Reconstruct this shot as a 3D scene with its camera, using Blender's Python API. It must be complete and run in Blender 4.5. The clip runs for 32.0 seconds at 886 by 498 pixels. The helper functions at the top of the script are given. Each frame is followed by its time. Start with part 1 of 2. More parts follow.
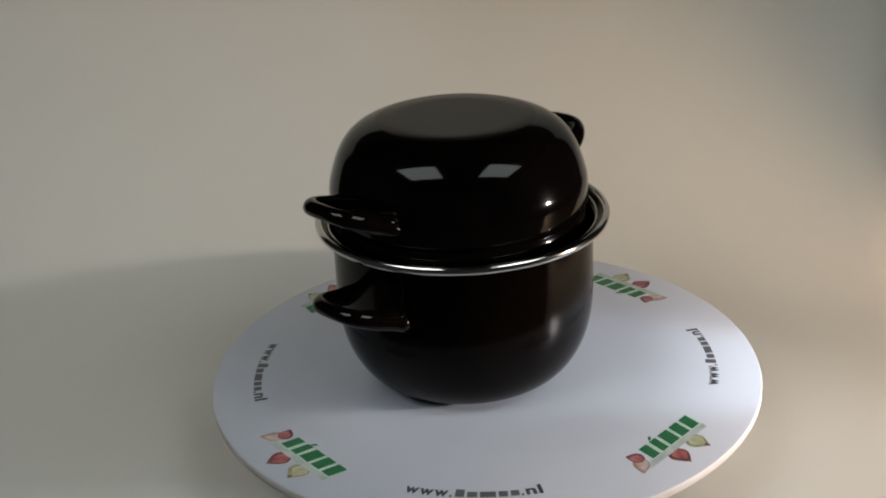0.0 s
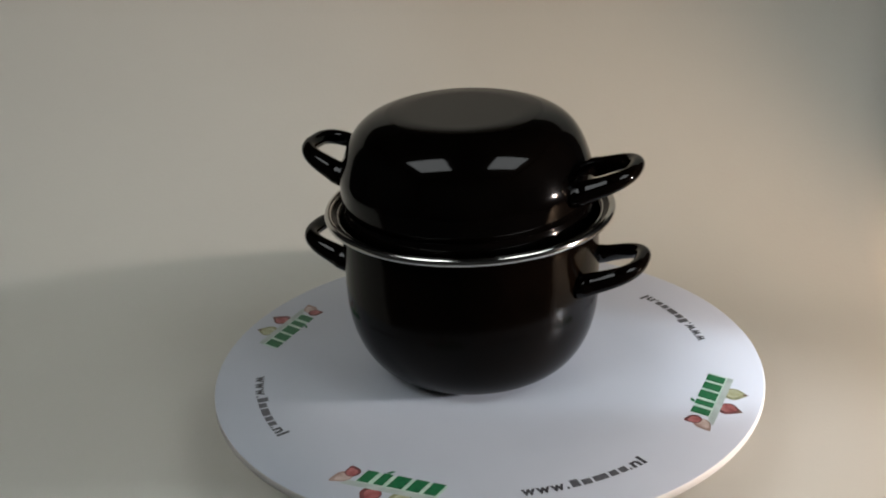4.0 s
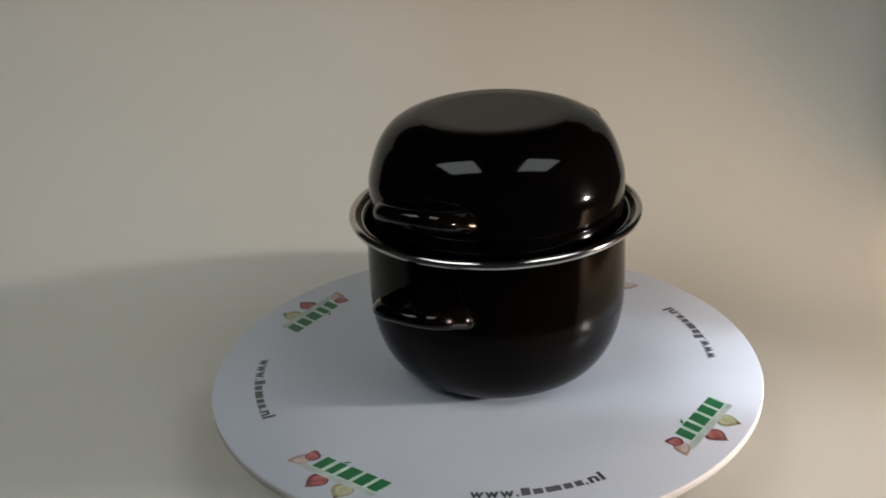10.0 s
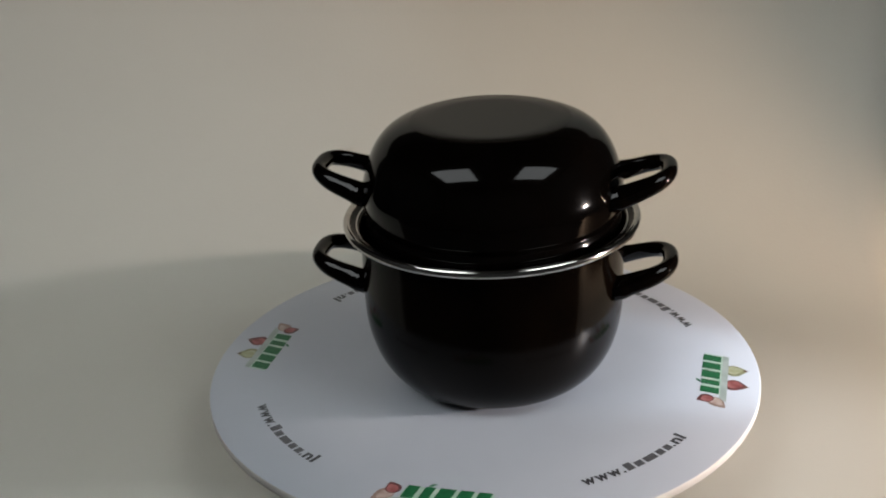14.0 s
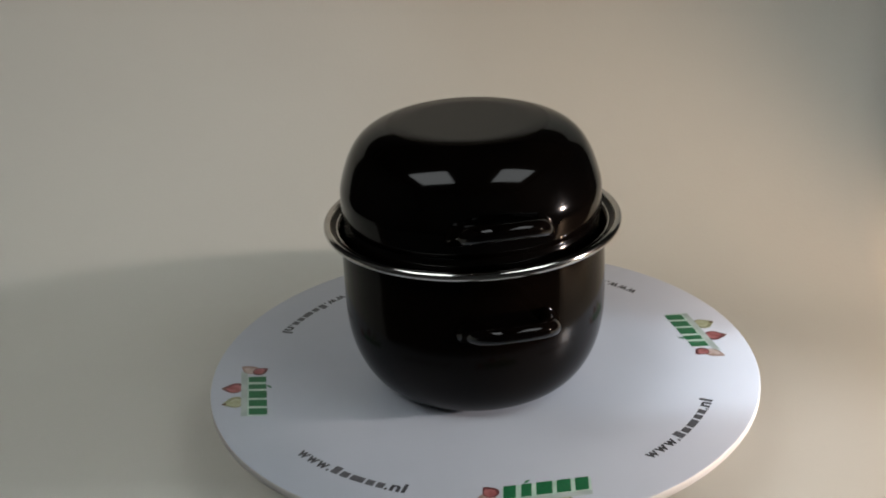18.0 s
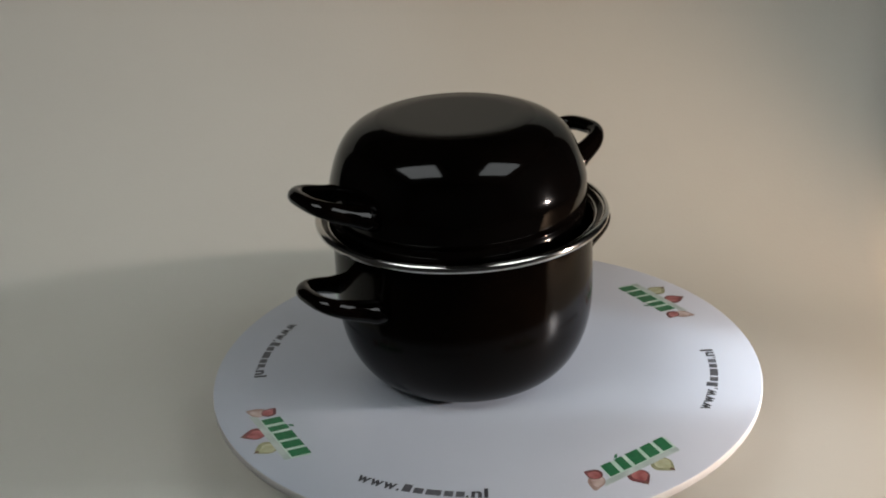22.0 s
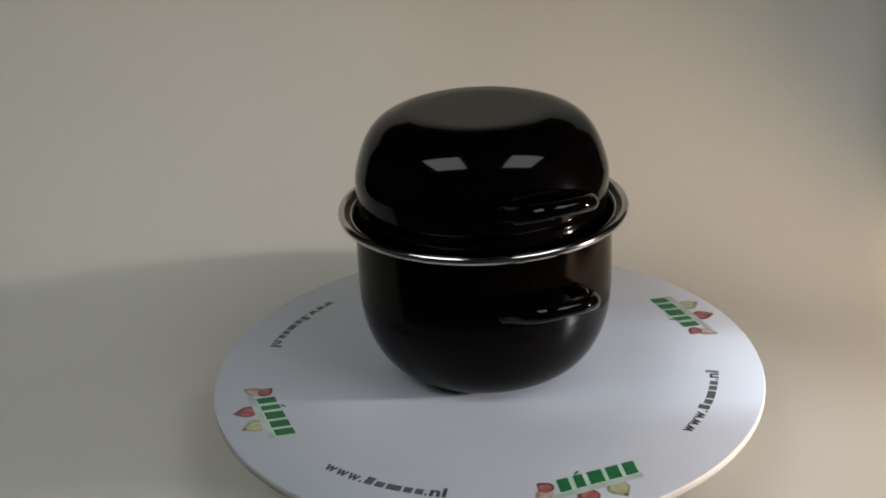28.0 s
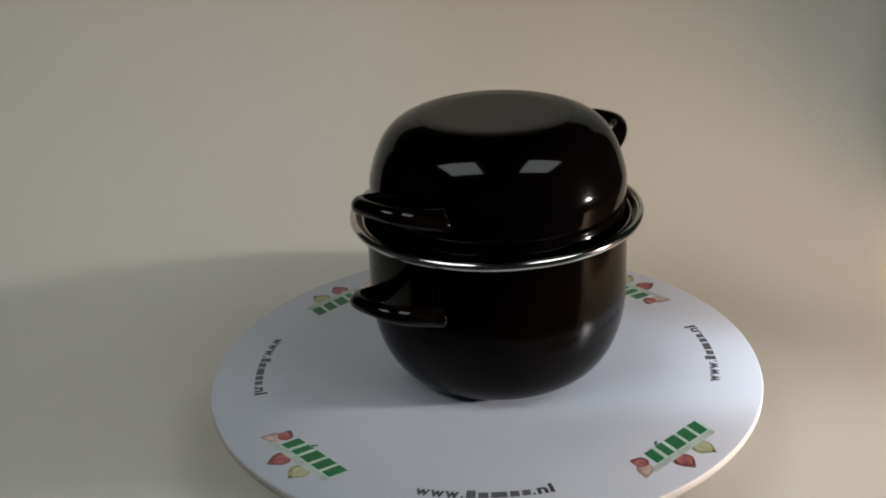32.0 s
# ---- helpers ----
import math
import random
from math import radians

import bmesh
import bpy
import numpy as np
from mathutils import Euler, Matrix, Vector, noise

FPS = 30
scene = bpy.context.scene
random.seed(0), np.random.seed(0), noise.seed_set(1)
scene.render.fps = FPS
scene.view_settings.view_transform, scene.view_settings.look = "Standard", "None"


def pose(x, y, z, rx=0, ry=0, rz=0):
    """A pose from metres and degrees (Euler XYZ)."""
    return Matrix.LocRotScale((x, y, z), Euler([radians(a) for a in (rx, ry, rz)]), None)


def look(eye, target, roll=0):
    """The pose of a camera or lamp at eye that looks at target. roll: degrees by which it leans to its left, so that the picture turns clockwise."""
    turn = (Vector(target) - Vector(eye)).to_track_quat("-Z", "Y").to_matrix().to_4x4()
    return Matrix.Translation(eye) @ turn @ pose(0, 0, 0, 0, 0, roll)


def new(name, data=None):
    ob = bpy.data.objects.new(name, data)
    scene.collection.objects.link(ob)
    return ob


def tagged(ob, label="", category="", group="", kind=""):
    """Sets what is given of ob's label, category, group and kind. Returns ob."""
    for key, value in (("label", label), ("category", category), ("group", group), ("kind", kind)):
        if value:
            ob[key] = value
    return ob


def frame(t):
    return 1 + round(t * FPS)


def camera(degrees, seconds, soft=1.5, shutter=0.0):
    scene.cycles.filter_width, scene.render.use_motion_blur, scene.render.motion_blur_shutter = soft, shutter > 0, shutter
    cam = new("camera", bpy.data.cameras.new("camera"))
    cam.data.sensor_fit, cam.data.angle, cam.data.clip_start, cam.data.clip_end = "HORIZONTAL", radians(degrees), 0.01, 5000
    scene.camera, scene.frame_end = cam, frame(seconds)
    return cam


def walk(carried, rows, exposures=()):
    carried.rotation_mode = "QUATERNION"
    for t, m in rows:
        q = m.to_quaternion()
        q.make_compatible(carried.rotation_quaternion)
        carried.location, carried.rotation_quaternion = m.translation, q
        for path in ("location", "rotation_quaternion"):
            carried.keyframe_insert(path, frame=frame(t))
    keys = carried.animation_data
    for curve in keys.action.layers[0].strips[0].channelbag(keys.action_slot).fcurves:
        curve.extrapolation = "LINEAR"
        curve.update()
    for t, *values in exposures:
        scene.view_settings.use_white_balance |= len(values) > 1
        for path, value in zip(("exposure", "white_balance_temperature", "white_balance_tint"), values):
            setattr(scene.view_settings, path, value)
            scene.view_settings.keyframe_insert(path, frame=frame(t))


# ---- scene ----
LIFT = 0.050      # height of the disc's top above the sheet
SPIN = 16.891     # degrees a second, clockwise from above
SECONDS = 32.0

EYE = (0.0, -0.7432, 0.4160 + LIFT)
AHEAD = (-0.03263, 0.91621, -0.39936)
cam = camera(42.5, SECONDS, soft=1.95)
STAND = look(EYE, [e + a for e, a in zip(EYE, AHEAD)], -2.83)
walk(cam, [(0.0, STAND), (SECONDS, STAND)], exposures=[(0.0, 0.0), (16.0, 0.0), (24.0, -0.05), (SECONDS, -0.08)])

# ---- light ----
world = bpy.data.worlds.new("dim_room")
scene.world = world
world.use_nodes = True
world.node_tree.nodes["Background"].inputs["Color"].default_value = (0.9, 0.95, 1.0, 1)
world.node_tree.nodes["Background"].inputs["Strength"].default_value = 0.02

SPOT_AT = (0.82, -0.180, LIFT + 0.122)


def aim(azimuth, rise):
    a, e = radians(azimuth), radians(rise)
    return look(SPOT_AT, (SPOT_AT[0] + math.cos(e) * math.cos(a), SPOT_AT[1] + math.cos(e) * math.sin(a), SPOT_AT[2] + math.sin(e)))


def lamp(name, energy, colour, cone, blend, soft, place):
    ob = new(name, bpy.data.lights.new(name, "SPOT"))
    ob.matrix_world = place
    ob.data.energy, ob.data.color = energy, colour
    ob.data.spot_size, ob.data.spot_blend = radians(cone), blend
    ob.data.shadow_soft_size = soft


# one lamp beside the table: a warm halo, a neutral cone and a cool narrow beam
lamp("lamp_halo", 18.0, (1.0, 0.67, 0.44), 69.0, 0.74, 0.018, aim(162.0, -9.0))
lamp("lamp_cone", 30.0, (0.83, 0.86, 0.94), 50.0, 0.90, 0.018, aim(168.0, 2.5))
lamp("lamp_beam", 31.0, (0.74, 0.88, 1.0), 14.0, 0.65, 0.018, aim(166.4, -7.8))

PANEL_GLOW = 5.0
CEILING = 1.75
PANELS = ((-1.035, -1.05), (1.245, -1.04))
PANEL_SIZE = (1.19, 0.98)
FLOOR = -0.75


# ---- materials ----
def shader(name, colour, rough=0.5, metal=0.0, coat=0.0):
    m = bpy.data.materials.new(name)
    m.use_nodes = True
    b = m.node_tree.nodes["Principled BSDF"]
    b.inputs["Base Color"].default_value = (*colour, 1)
    b.inputs["Roughness"].default_value = rough
    b.inputs["Metallic"].default_value = metal
    b.inputs["Coat Weight"].default_value = coat
    b.inputs["Coat Roughness"].default_value = 0.03
    return m, m.node_tree, b


def mottled(m, nt, b, low, high, size, rough=None, bump=0.0, bump_size=400.0, detail=4.0):
    """Colour that drifts between two tones, with a finer grain of gloss and relief."""
    co = nt.nodes.new("ShaderNodeTexCoord")
    n1 = nt.nodes.new("ShaderNodeTexNoise")
    n1.inputs["Scale"].default_value = size
    n1.inputs["Detail"].default_value = detail
    nt.links.new(co.outputs["Object"], n1.inputs["Vector"])
    ramp = nt.nodes.new("ShaderNodeValToRGB")
    ramp.color_ramp.elements[0].position, ramp.color_ramp.elements[1].position = 0.3, 0.7
    ramp.color_ramp.elements[0].color, ramp.color_ramp.elements[1].color = (*low, 1), (*high, 1)
    nt.links.new(n1.outputs["Fac"], ramp.inputs["Fac"])
    nt.links.new(ramp.outputs["Color"], b.inputs["Base Color"])
    n2 = nt.nodes.new("ShaderNodeTexNoise")
    n2.inputs["Scale"].default_value = bump_size
    n2.inputs["Detail"].default_value = 3.0
    nt.links.new(co.outputs["Object"], n2.inputs["Vector"])
    if rough:
        r = nt.nodes.new("ShaderNodeMapRange")
        r.inputs["To Min"].default_value, r.inputs["To Max"].default_value = rough
        nt.links.new(n2.outputs["Fac"], r.inputs["Value"])
        nt.links.new(r.outputs["Result"], b.inputs["Roughness"])
    if bump:
        k = nt.nodes.new("ShaderNodeBump")
        k.inputs["Strength"].default_value = bump
        k.inputs["Distance"].default_value = 0.001
        nt.links.new(n2.outputs["Fac"], k.inputs["Height"])
        nt.links.new(k.outputs["Normal"], b.inputs["Normal"])
    return m


def glow(name, colour, strength):
    m = bpy.data.materials.new(name)
    m.use_nodes = True
    nt = m.node_tree
    nt.nodes.clear()
    e, o = nt.nodes.new("ShaderNodeEmission"), nt.nodes.new("ShaderNodeOutputMaterial")
    e.inputs["Color"].default_value = (*colour, 1)
    e.inputs["Strength"].default_value = strength
    nt.links.new(e.outputs["Emission"], o.inputs["Surface"])
    return m


PAPER = mottled(*shader("cream_paper", (0.6, 0.56, 0.5), 0.85), (0.548, 0.528, 0.466), (0.598, 0.578, 0.511), 2.2, (0.78, 0.92), 0.12, 260.0)
WALL = mottled(*shader("dark_wall_paint", (0.04, 0.04, 0.04), 0.9), (0.055, 0.055, 0.055), (0.075, 0.075, 0.075), 1.5, None, 0.1, 60.0)
WOOD = mottled(*shader("dark_wood", (0.05, 0.035, 0.025), 0.5), (0.035, 0.025, 0.018), (0.06, 0.042, 0.03), 8.0, (0.4, 0.6), 0.1, 60.0)
DISC = mottled(*shader("white_laminate", (0.74, 0.76, 0.82), 0.4), (0.470, 0.494, 0.545), (0.510, 0.534, 0.585), 9.0, (0.32, 0.46), 0.03, 900.0)
EDGE = mottled(*shader("white_edging", (0.8, 0.79, 0.77), 0.5), (0.60, 0.57, 0.53), (0.67, 0.64, 0.60), 20.0, (0.45, 0.6))
BASE = mottled(*shader("grey_plastic", (0.3, 0.3, 0.3), 0.5), (0.27, 0.27, 0.27), (0.33, 0.33, 0.33), 20.0, (0.4, 0.6))
ENAMEL = mottled(*shader("black_enamel", (0.006, 0.005, 0.0045), 0.06), (0.0008, 0.0006, 0.0005), (0.0018, 0.0012, 0.0009), 30.0, (0.06, 0.10), 0.012, 220.0)
BODY = mottled(*shader("brown_black_enamel", (0.005, 0.003, 0.002), 0.12), (0.0012, 0.0007, 0.0004), (0.0024, 0.0013, 0.0007), 26.0, (0.10, 0.14), 0.015, 160.0)
# flat top of the lid: a paler, rougher black than the other enamels
MATT = mottled(*shader("satin_black_enamel", (0.008, 0.007, 0.006), 0.2), (0.006, 0.0045, 0.0035), (0.010, 0.008, 0.006), 45.0, (0.12, 0.20), 0.04, 500.0)
GLOSS = mottled(*shader("glossy_black_enamel", (0.006, 0.005, 0.0045), 0.05), (0.0010, 0.0006, 0.0004), (0.0020, 0.0012, 0.0008), 40.0, (0.040, 0.070), 0.010, 260.0)
for enamel, ior in ((ENAMEL, 1.27), (GLOSS, 1.30), (BODY, 1.19), (MATT, 1.245)):
    enamel.node_tree.nodes["Principled BSDF"].inputs["IOR"].default_value = ior
STEEL = mottled(*shader("rolled_steel", (0.6, 0.58, 0.55), 0.2, 1.0), (0.55, 0.53, 0.50), (0.66, 0.64, 0.61), 60.0, (0.08, 0.14), 0.015, 300.0)
INK = mottled(*shader("black_ink", (0.03, 0.03, 0.035), 0.45), (0.025, 0.025, 0.03), (0.045, 0.045, 0.05), 300.0)
GREEN = mottled(*shader("green_ink", (0.012, 0.13, 0.05), 0.45), (0.009, 0.11, 0.04), (0.016, 0.16, 0.06), 250.0)
GREY_INK = mottled(*shader("grey_ink", (0.1, 0.1, 0.11), 0.45), (0.07, 0.07, 0.08), (0.11, 0.11, 0.12), 300.0)
PALE = mottled(*shader("pale_green_ink", (0.45, 0.6, 0.5), 0.45), (0.36, 0.52, 0.42), (0.55, 0.66, 0.57), 120.0)
SILVER = mottled(*shader("grey_green_ink", (0.4, 0.45, 0.42), 0.45), (0.34, 0.40, 0.37), (0.48, 0.53, 0.50), 90.0)
RED = mottled(*shader("red_ink", (0.42, 0.1, 0.1), 0.45), (0.25, 0.055, 0.055), (0.46, 0.18, 0.17), 160.0)
CRIMSON = mottled(*shader("dark_red_ink", (0.18, 0.04, 0.045), 0.45), (0.09, 0.028, 0.030), (0.20, 0.06, 0.06), 180.0)
OLIVE = mottled(*shader("yellow_green_ink", (0.5, 0.5, 0.3), 0.45), (0.36, 0.36, 0.20), (0.52, 0.52, 0.36), 140.0)
MOSS = mottled(*shader("moss_green_ink", (0.25, 0.25, 0.14), 0.45), (0.20, 0.21, 0.11), (0.34, 0.34, 0.20), 180.0)
PINK = mottled(*shader("pale_tan_ink", (0.6, 0.42, 0.35), 0.45), (0.38, 0.27, 0.225), (0.54, 0.43, 0.38), 150.0)
TAN = mottled(*shader("tan_ink", (0.4, 0.25, 0.2), 0.45), (0.26, 0.17, 0.14), (0.40, 0.29, 0.25), 150.0)
BROWN = mottled(*shader("brown_ink", (0.12, 0.06, 0.04), 0.45), (0.10, 0.05, 0.03), (0.18, 0.09, 0.06), 150.0)
PANEL = glow("lit_diffuser", (0.925, 0.965, 0.975), PANEL_GLOW)
FRAME = mottled(*shader("white_metal", (0.7, 0.7, 0.7), 0.4), (0.66, 0.66, 0.66), (0.74, 0.74, 0.74), 20.0)


# ---- mesh helpers ----
def part(name, bm, material, parent, label=""):
    me = bpy.data.meshes.new(name)
    bm.normal_update()
    bm.to_mesh(me)
    bm.free()
    me.materials.append(material)
    ob = new(name, me)
    ob.parent = parent
    if label:
        ob["label"] = label
    return ob


def thing(name, label, category, group=""):
    ob = new(name)
    ob.empty_display_size = 0.05
    return tagged(ob, label, category, group)


def box(bm, x0, y0, z0, x1, y1, z1):
    v = [bm.verts.new(p) for p in ((x0, y0, z0), (x1, y0, z0), (x1, y1, z0), (x0, y1, z0), (x0, y0, z1), (x1, y0, z1), (x1, y1, z1), (x0, y1, z1))]
    for f in ((3, 2, 1, 0), (4, 5, 6, 7), (0, 1, 5, 4), (1, 2, 6, 5), (2, 3, 7, 6), (3, 0, 4, 7)):
        bm.faces.new([v[i] for i in f])


def turned(profile, segments=160, closed=False):
    """A body of revolution round z from a list of (radius, height)."""
    bm = bmesh.new()
    rings = []
    for r, z in profile:
        if r < 1e-6:
            rings.append([bm.verts.new((0, 0, z))] * segments)
        else:
            rings.append([bm.verts.new((r * math.cos(2 * math.pi * i / segments), r * math.sin(2 * math.pi * i / segments), z)) for i in range(segments)])
    if closed:
        rings.append(rings[0])
    for a, b in zip(rings, rings[1:]):
        for i in range(segments):
            j = (i + 1) % segments
            loop = []
            for v in (a[i], a[j], b[j], b[i]):
                if v not in loop:
                    loop.append(v)
            if len(loop) > 2:
                bm.faces.new(loop).smooth = True
    return bm


def arc(r0, z0, r1, z1, power, steps):
    """Points of a superellipse quarter from (r0, z0), where it runs upright, to (r1, z1), where it runs level."""
    pts = []
    for i in range(steps + 1):
        a = math.pi / 2 * i / steps
        pts.append((r1 + (r0 - r1) * math.cos(a) ** (2 / power), z0 + (z1 - z0) * math.sin(a) ** (2 / power)))
    return pts


def tube(path, section, steps=20, lean=0.0):
    """A closed-ended tube: path is a list of (point, width, height); the section lies across the path, its top leaning inwards."""
    bm = bmesh.new()
    rings = []
    for i, (p, w, h) in enumerate(path):
        a, b = path[max(i - 1, 0)][0], path[min(i + 1, len(path) - 1)][0]
        along = (b - a).normalized()
        side = along.cross(Vector((0, 0, 1))).normalized()
        up = side.cross(along)
        side, up = side * math.cos(lean) + up * math.sin(lean), up * math.cos(lean) - side * math.sin(lean)
        ring = []
        for k in range(steps):
            q = 2 * math.pi * k / steps
            c, s = math.cos(q), math.sin(q)
            c, s = math.copysign(abs(c) ** section, c), math.copysign(abs(s) ** section, s)
            ring.append(bm.verts.new(p + side * (c * w) + up * (s * h)))
        rings.append(ring)
    for a, b in zip(rings, rings[1:]):
        for k in range(steps):
            j = (k + 1) % steps
            bm.faces.new((a[k], a[j], b[j], b[k])).smooth = True
    bm.faces.new(rings[0][::-1])
    bm.faces.new(rings[-1])
    bmesh.ops.recalc_face_normals(bm, faces=bm.faces)
    return bm


def plate(bm, outline, z0, z1):
    """A flat piece with the given outline (anticlockwise)."""
    low = [bm.verts.new((x, y, z0)) for x, y in outline]
    top = [bm.verts.new((x, y, z1)) for x, y in outline]
    bm.faces.new(top)
    n = len(outline)
    for i in range(n):
        j = (i + 1) % n
        bm.faces.new((low[i], low[j], top[j], top[i]))


# ---- setting ----
def sweep():
    """The cream sheet: level, then bent up behind."""
    line = []
    bend, y0, front = 0.26, 0.16, -0.118
    for i in range(9):
        line.append((front + (y0 - front) * i / 8, 0.0))
    for i in range(1, 25):
        a = math.pi / 2 * i / 24
        line.append((y0 + bend * math.sin(a), bend * (1 - math.cos(a))))
    line.append((y0 + bend, 0.47))
    bm = bmesh.new()
    xs = [-0.72 + 1.115 * i / 20 for i in range(21)]
    rows = [[bm.verts.new((x, y, z)) for x in xs] for y, z in line]
    for a, b in zip(rows, rows[1:]):
        for i in range(20):
            bm.faces.new((a[i], a[i + 1], b[i + 1], b[i])).smooth = True
    ob = part("backdrop", bm, PAPER, None)
    ob.matrix_world = pose(0, 0, 0, 0, 0, -4)
    m = ob.modifiers.new("thickness", "SOLIDIFY")
    m.thickness, m.offset = 0.004, -1.0
    tagged(ob, "seamless cream paper sheet curving up behind the turntable", "backdrop", kind="structure")


def room():
    x, y0, y1 = 2.4, -2.6, 1.5
    for name, b in (("wall_west", (-x - 0.1, y0, FLOOR, -x, y1, CEILING)), ("wall_east", (x, y0, FLOOR, x + 0.1, y1, CEILING)), ("wall_south", (-x - 0.1, y0 - 0.1, FLOOR, x + 0.1, y0, CEILING)), ("wall_north", (-x - 0.1, y1, FLOOR, x + 0.1, y1 + 0.1, CEILING))):
        bm = bmesh.new()
        box(bm, *b)
        tagged(part(name, bm, WALL, None), "plain dark grey wall of a dim room", "wall", kind="structure")
    bm = bmesh.new()
    box(bm, -x - 0.1, y0 - 0.1, CEILING, x + 0.1, y1 + 0.1, CEILING + 0.1)
    tagged(part("ceiling", bm, WALL, None), "plain dark ceiling with two lit panels", "ceiling", kind="structure")
    bm = bmesh.new()
    box(bm, -x - 0.1, y0 - 0.1, FLOOR - 0.1, x + 0.1, y1 + 0.1, FLOOR)
    tagged(part("floor", bm, WALL, None), "plain dark floor of a dim room", "floor", kind="structure")


def stand():
    """The table that carries the sheet."""
    t = thing("table", "plain dark table under the cream paper sheet", "table")
    t.location = (0, 0.2, FLOOR)
    bm = bmesh.new()
    box(bm, -0.78, -0.345, -FLOOR - 0.034, 0.75, 0.58, -FLOOR - 0.0045)
    bmesh.ops.bevel(bm, geom=bm.edges[:], offset=0.003, segments=2, affect="EDGES")
    part("tabletop", bm, WOOD, t)
    for x in (-0.71, 0.68):
        for y in (-0.28, 0.50):
            bm = bmesh.new()
            box(bm, x - 0.03, y - 0.03, 0.0, x + 0.03, y + 0.03, -FLOOR - 0.034)
            part("leg", bm, WOOD, t)


def ceiling_panels():
    w, d = PANEL_SIZE
    for x, y in PANELS:
        t = thing("ceiling_light", "square white ceiling light panel, switched on", "lamp", "ceiling lights")
        t.location = (x, y, CEILING)
        bm = bmesh.new()
        for b in ((-w / 2 - 0.03, -d / 2 - 0.03, w / 2 + 0.03, -d / 2), (-w / 2 - 0.03, d / 2, w / 2 + 0.03, d / 2 + 0.03), (-w / 2 - 0.03, -d / 2, -w / 2, d / 2), (w / 2, -d / 2, w / 2 + 0.03, d / 2)):
            box(bm, b[0], b[1], -0.02, b[2], b[3], 0.0)
        part("frame", bm, FRAME, t)
        bm = bmesh.new()
        box(bm, -w / 2, -d / 2, -0.012, w / 2, d / 2, -0.006)
        part("diffuser", bm, PANEL, t, "glowing white diffuser")


# ---- turntable ----
DISC_R = 0.200
OFF = (0.0018 * math.cos(1.507), 0.0018 * math.sin(1.507))
ADDRESSES = ((181.5, 0.0), (266.7, 0.0014), (359.2, 0.0006), (89.6, 0.0006))     # where the web addresses stand: degrees, shift inwards
EMBLEMS = ((43.6, 0.0, 0.0), (134.0, -0.0028, 0.0), (222.8, 0.0004, 0.0), (314.2, 0.0034, 3.0))     # where the emblems stand: degrees, shift inwards, tilt


def glyphs(text, size):
    """Each character of the built-in font as a list of (verts, faces), in a box of its own, with its width."""
    out = []
    for ch in text:
        cu = bpy.data.curves.new("glyph", "FONT")
        cu.body, cu.size, cu.offset, cu.resolution_u = ch, size, 0.00055, 3
        ob = new("glyph", cu)
        me = bpy.data.meshes.new_from_object(ob.evaluated_get(bpy.context.evaluated_depsgraph_get()))
        vs = [v.co.copy() for v in me.vertices]
        fs = [tuple(p.vertices) for p in me.polygons]
        bpy.data.objects.remove(ob)
        bpy.data.curves.remove(cu)
        bpy.data.meshes.remove(me)
        x0, x1 = min(v.x for v in vs), max(v.x for v in vs)
        out.append(([Vector((v.x - x0, v.y, 0)) for v in vs], fs, x1 - x0))
    return out


def address(angle, inward, parent, table):
    """A web address along the rim: its ends lettered, the word between as bars."""
    base, span = 0.1700, math.radians(29.6)
    length = base * span

    def lay(name, verts, faces, f0, width_scale, mat):
        bm = bmesh.new()
        made = []
        for v in verts:
            a = math.radians(angle) - span / 2 + (f0 * length + v.x * width_scale) / base
            r = base - inward - v.y * 0.82
            made.append(bm.verts.new((r * math.cos(a), r * math.sin(a), LIFT + 0.00006)))
        for f in faces:
            bm.faces.new([made[i] for i in f])
        bm.normal_update()
        if sum(f.normal.z for f in bm.faces) < 0:
            bmesh.ops.reverse_faces(bm, faces=bm.faces)
        part(name, bm, mat, parent)

    for key, f0, f1 in (("w", 0.0, 0.104), ("w", 0.108, 0.212), ("w", 0.216, 0.320), (".", 0.330, 0.350), (".", 0.842, 0.862), ("n", 0.878, 0.955), ("l", 0.970, 1.0)):
        verts, faces, width = table[key]
        lay("letter", verts, faces, f0, (f1 - f0) * length / width, INK)
    xh = 0.0068
    for f0, f1, h in ((0.370, 0.436, 0.0094), (0.456, 0.528, xh), (0.548, 0.662, xh), (0.682, 0.748, xh), (0.768, 0.830, xh)):
        wide = (f1 - f0) * length
        verts = [Vector((wide * i / 3, y, 0)) for i in range(4) for y in (0, h)]
        lay("bar", verts, [(2 * i, 2 * i + 2, 2 * i + 3, 2 * i + 1) for i in range(3)], f0, 1.0, GREY_INK)


def drop(cx, cy, tipx, tipy, wide, back):
    """Outline of an onion-like shape: a round belly that runs out into a tip."""
    ax, ay = tipx - cx, tipy - cy
    far = math.hypot(ax, ay)
    ax, ay = ax / far, ay / far
    pts = []
    for i in range(28):
        a = 2 * math.pi * i / 28
        c, s = math.cos(a), math.sin(a)
        along = (far * (0.74 * c + 0.26 * c ** 7)) if c > 0 else back * c
        across = wide * s * (1 - 0.20 * max(c, 0) ** 2)
        pts.append((cx + ax * along - ay * across, cy + ay * along + ax * across))
    return pts


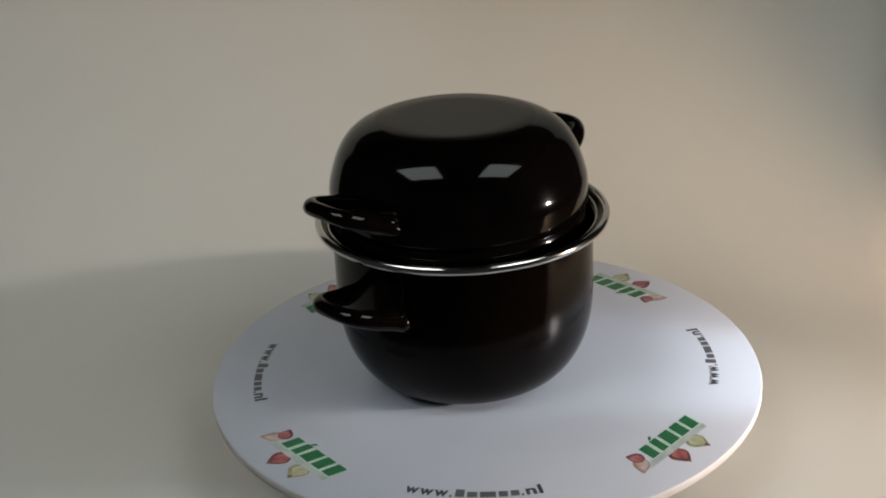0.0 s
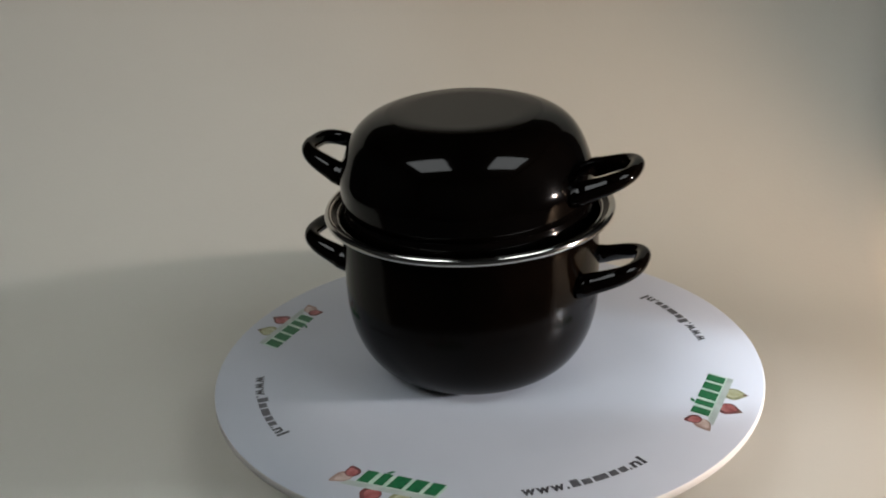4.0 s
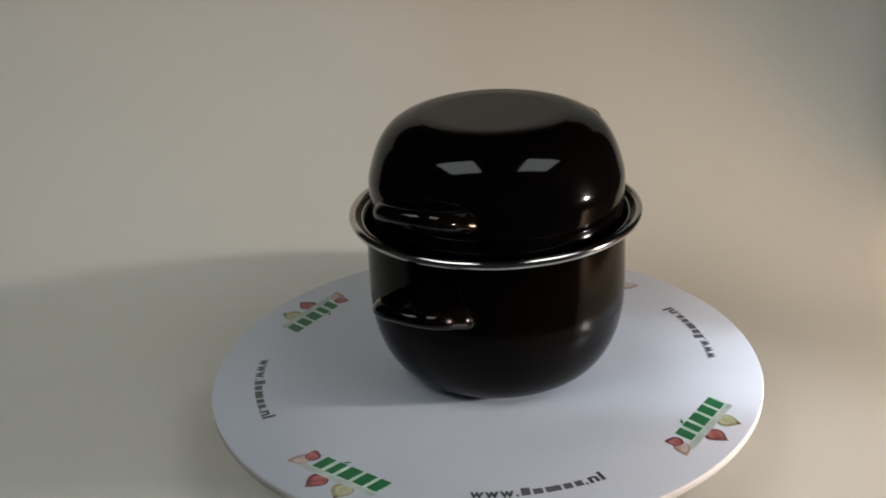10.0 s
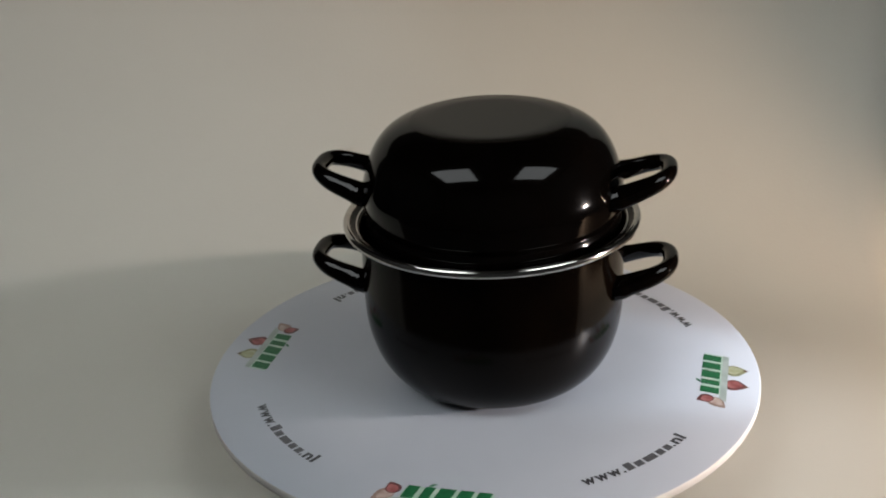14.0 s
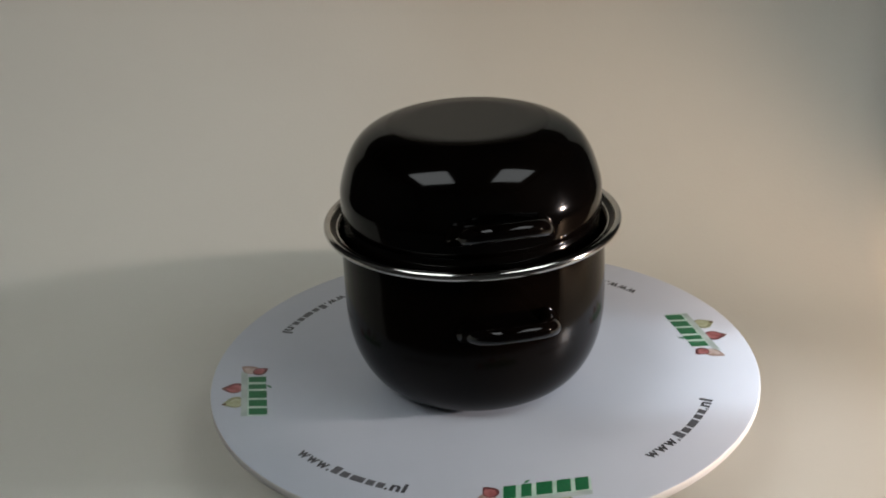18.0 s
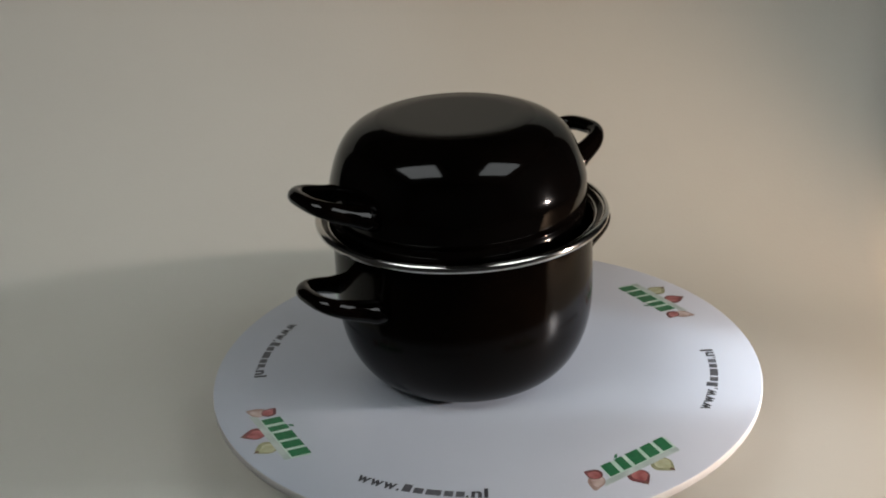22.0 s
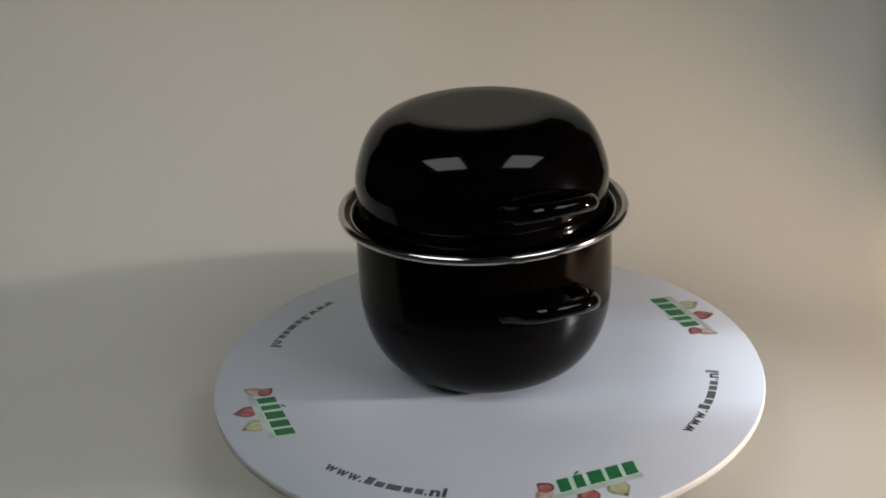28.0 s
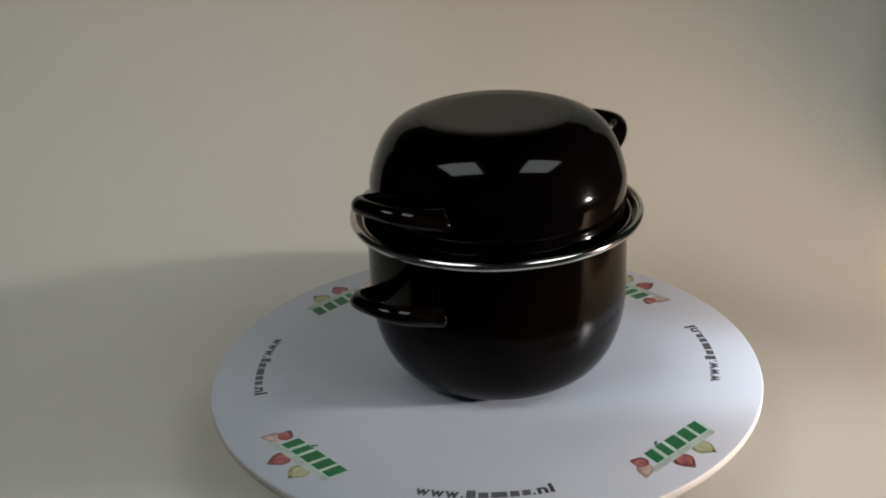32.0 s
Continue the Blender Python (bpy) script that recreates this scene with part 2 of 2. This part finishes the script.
def emblem(angle, inward, tilt, parent):
    """A printed emblem: five green blocks on a grey bar among four bulbs."""
    m = pose(0, 0, LIFT, 0, 0, angle + 90) @ pose(0, inward - 0.168, 0, 0, 0, tilt) @ pose(0, 0.168, 0)
    hub = None

    def piece(name, outlines, mat, z, label="", up=None):
        bm = bmesh.new()
        for o in outlines:
            plate(bm, [(x / 1000, y / 1000) for x, y in o], 0.0, z * 0.2)
        ob = part(name, bm, mat, up or parent, label)
        if up is None:
            ob.matrix_local = m
        return ob

    hub = piece("emblem", [[(-27, -176.2), (36.5, -176.4), (37.5, -172.0), (-23, -171.4)]], SILVER, 0.0003, "printed emblem of green blocks on a grey bar with bulbs")
    piece("panel", [[(-18.5, -172.0), (37.2, -172.2), (39.8, -159.0), (-15.8, -158.8)]], PALE, 0.00025, "pale green panel behind the blocks", hub)
    xs = ((-17.8, -8.6), (-6.6, 1.2), (2.8, 14.2), (15.6, 25.8), (27.2, 37.0))
    for a, b in xs:
        block = [(a + 0.2, -170.8), (b - 1.2, -170.9), (b + 1.4, -158.1), (a + 2.8, -158.0)]
        piece("block", [block], GREEN, 0.0005, "", hub)
    piece("accent", [[(-2.6, -157.4), (0.0, -157.4), (2.6, -154.4), (-0.2, -154.6)]], GREEN, 0.0005, "", hub)
    # bulbs: a dark skin, a paler belly and a brown tip
    bulbs = ((-3.4, -180.4, -5.0, -190.2, 7.2, 6.4, CRIMSON, RED, "dark red printed bulb"),
             (16.6, -180.4, 18.0, -189.6, 7.6, 6.6, MOSS, OLIVE, "yellow-green printed bulb"),
             (-23.8, -162.6, -27.2, -156.4, 5.3, 5.2, CRIMSON, RED, "red printed bulb"),
             (-27.6, -168.8, -34.8, -175.6, 5.5, 6.4, TAN, PINK, "pale tan printed bulb"))
    for cx, cy, tx, ty, w, back, skin, belly, label in bulbs:
        z = 0.00032 if cy > -165 else 0.00016
        ob = piece("bulb", [drop(cx, cy, tx, ty, w, back)], skin, z, label, hub)
        ux, uy = tx - cx, ty - cy
        far = math.hypot(ux, uy)
        sx, sy = -uy / far * w * 0.12, ux / far * w * 0.12
        piece("belly", [drop(cx + sx, cy + sy, cx + sx + ux * 0.66, cy + sy + uy * 0.66, w * 0.72, back * 0.8)], belly, z + 0.00004, "", hub)
        if cy < -175:
            piece("tip", [drop(cx + ux * 0.80, cy + uy * 0.80, cx + ux * 1.10, cy + uy * 1.10, w * 0.16, w * 0.14)], BROWN, z + 0.00008, "", hub)
    return hub


def turntable():
    t = thing("turntable", "round white turntable disc printed with green emblems", "turntable")
    r, z = DISC_R, LIFT
    bm = turned([(0, z), (0.06, z), (0.12, z), (r - 0.0012, z), (r - 0.0003, z - 0.0004)])
    ob = part("disc", bm, DISC, t, "white laminated disc")
    ob.location = (*OFF, 0)
    bm = turned([(r - 0.0003, z - 0.0004), (r, z - 0.0012), (r, z - 0.0056), (r - 0.001, z - 0.0068), (0, z - 0.0068)])
    ob = part("rim", bm, EDGE, t, "white edge of the disc")
    ob.location = (*OFF, 0)
    bm = turned([(0.0, 0.0), (0.085, 0.0), (0.088, 0.003), (0.088, 0.028), (0.082, 0.034), (0.05, 0.036), (0.05, z - 0.0069), (0.0, z - 0.0069)], 96)
    part("base", bm, BASE, t, "grey round base under the disc")
    table = {k: g for k, g in zip("w.nl", glyphs("w.nl", 0.0150))}
    for a in ADDRESSES:
        address(*a, t, table)
    for a in EMBLEMS:
        emblem(*a, t)
    return t


# ---- mussel pot ----
def handle(parent, turn, root_r, root_z, tip_r, tip_z, half):
    """A rounded loop handle that stands off the wall at the angle turn."""
    lean = math.atan2(tip_z - root_z, tip_r - root_r)
    reach = math.hypot(tip_r - root_r, tip_z - root_z)
    th = 0.0042
    out = reach - th * 1.25
    corner = min(half * 1.05, out - 0.004)
    arms = [-0.006 + (out - corner + 0.006) * i / 14 for i in range(14)]
    flat = [(x, -half) for x in arms]
    for i in range(37):
        a = -math.pi / 2 + math.pi * i / 36
        c, s = math.cos(a), math.sin(a)
        flat.append((out - corner + corner * abs(c) ** 0.68, half * math.copysign(abs(s) ** 0.68, s)))
    flat += [(x, half) for x in reversed(arms)]
    turn_m = Matrix.Rotation(math.radians(turn), 3, "Z")
    path = []
    for x, y in flat:
        u = max(0.0, min(1.0, x / out))
        near = math.exp(-max(x, 0.0) / 0.007)
        wide = th * (0.96 + 0.34 * u * u + 0.35 * near)
        high = th * (1.72 - 0.50 * u * u + 0.25 * near)
        p = Vector((root_r + x * math.cos(lean), y * (1.05 - 0.15 * u + 0.05 * near), root_z + x * math.sin(lean)))
        path.append((turn_m @ p, wide, high))
    return part("handle", tube(path, 0.96, 32, math.radians(33)), GLOSS, parent, "glossy black loop handle")


POT_TURN, LID_TURN = 47.4, 45.8


def pot():
    t = thing("mussel_pot", "glossy black enamel mussel pot with steel rim and loop handles", "pot")
    outer = [(0.0, 0.0022), (0.040, 0.0022), (0.043, 0.0), (0.0515, 0.0), (0.0531, 0.0012)]
    outer += [(r, z) for r, z in reversed(arc(0.0915, 0.0642, 0.0545, 0.0020, 2.08, 28))]
    outer += [(0.0916, 0.068), (0.0915, 0.085), (0.0913, 0.100), (0.0914, 0.106), (0.0914, 0.1155), (0.0914, 0.1163), (0.0915, 0.1171), (0.0918, 0.1177), (0.0924, 0.1181), (0.0934, 0.1184), (0.0992, 0.1206)]
    inner = [(0.0990, 0.1222), (0.0974, 0.1212), (0.0958, 0.1204), (0.0940, 0.1198), (0.0924, 0.1192), (0.0910, 0.1180), (0.0904, 0.1165), (0.0902, 0.1140), (0.0897, 0.105), (0.0895, 0.066)]
    inner += arc(0.0895, 0.064, 0.050, 0.0042, 2.08, 14)
    inner += [(0.0, 0.0042)]
    part("body", turned(outer + inner), BODY, t, "black enamel body with a rounded base")
    ring = [(0.1001 + 0.0027 * math.cos(2 * math.pi * i / 40), 0.1211 + 0.0030 * math.sin(2 * math.pi * i / 40)) for i in range(40)]
    part("rim", turned(ring, closed=True), STEEL, t, "shiny rolled steel rim")
    ridge = [(0.0936 + 0.0007 * math.cos(2 * math.pi * i / 16), 0.1199 + 0.0007 * math.sin(2 * math.pi * i / 16)) for i in range(16)]
    part("inner_ridge", turned(ridge, closed=True), STEEL, t, "thin bright ridge inside the rolled rim")
    for k in (0.8, 180):
        handle(t, POT_TURN + k, 0.0905, 0.0814, 0.1284, 0.0932, 0.0254)
    return t


def lid():
    t = thing("pot_lid", "glossy black enamel bowl-shaped lid with two loop handles", "lid")
    shell = [(0.0850, 0.1100), (0.0876, 0.1180), (0.0882, 0.1198), (0.0883, 0.1206)]
    shell += [(0.0588 + 0.0300 * math.cos(a), 0.1160 + 0.0300 * math.sin(a)) for a in (math.radians(10 + i) for i in range(13))]
    shell += [(0.0865, 0.1278), (0.0868, 0.1284), (0.0876, 0.1288), (0.0883, 0.1294), (0.0887, 0.1303), (0.0890, 0.1322), (0.0891, 0.1436)]
    part("wall", turned(shell), ENAMEL, t, "upright black enamel wall over a flared skirt")
    shell = [(0.0551 + 0.0340 * math.cos(a), 0.1436 + 0.0340 * math.sin(a)) for a in (math.radians(15.5 * i / 8) for i in range(9))]
    r0, z0 = shell[-1]
    for i in range(1, 33):
        u = i / 32
        k = ((1 - u) ** 3, 3 * u * (1 - u) ** 2, 3 * u * u * (1 - u), u ** 3)
        shell.append((k[0] * r0 + k[1] * 0.0820 + k[2] * 0.0751 + k[3] * 0.0546, k[0] * z0 + k[1] * 0.1739 + k[2] * 0.1865 + k[3] * 0.1909))
    top = [(0.0546, 0.1909), (0.0536, 0.1912), (0.040, 0.1910), (0.02, 0.1908), (0.0, 0.1907)]
    under = [(0.0, 0.1885), (0.053, 0.1885)] + list(reversed(arc(0.0793, 0.1700, 0.053, 0.1885, 1.60, 10))) + [(0.0862, 0.148), (0.0862, 0.137), (0.0848, 0.129), (0.0845, 0.116), (0.0850, 0.1100)]
    part("dome", turned(shell), ENAMEL, t, "black enamel dome of the lid")
    part("top", turned(top), MATT, t, "flat satin black top of the lid")
    part("lining", turned(under), ENAMEL, t)
    for k, tip in ((3.0, 0.1590), (180, 0.1598)):
        handle(t, LID_TURN + k, 0.0878, 0.1466, 0.1238, tip, 0.0254)
    return t


sweep()
room()
stand()
ceiling_panels()
table = turntable()
mussel_pot = pot()
pot_lid = lid()


def motions():
    """One even turn of the disc with the pot and its lid on it, a little off its axis."""
    times = [float(k) for k in range(33)]
    walk(table, [(t, pose(0, 0, 0, 0, 0, -SPIN * t)) for t in times])
    for ob, off, phase in ((mussel_pot, -0.0121, 9.99), (pot_lid, -0.0139, 11.76)):
        rows = []
        for t in times:
            a = radians(phase - SPIN * t)
            rows.append((t, pose(off * math.cos(a), off * math.sin(a), LIFT, 0, 0, -SPIN * t)))
        walk(ob, rows)


motions()
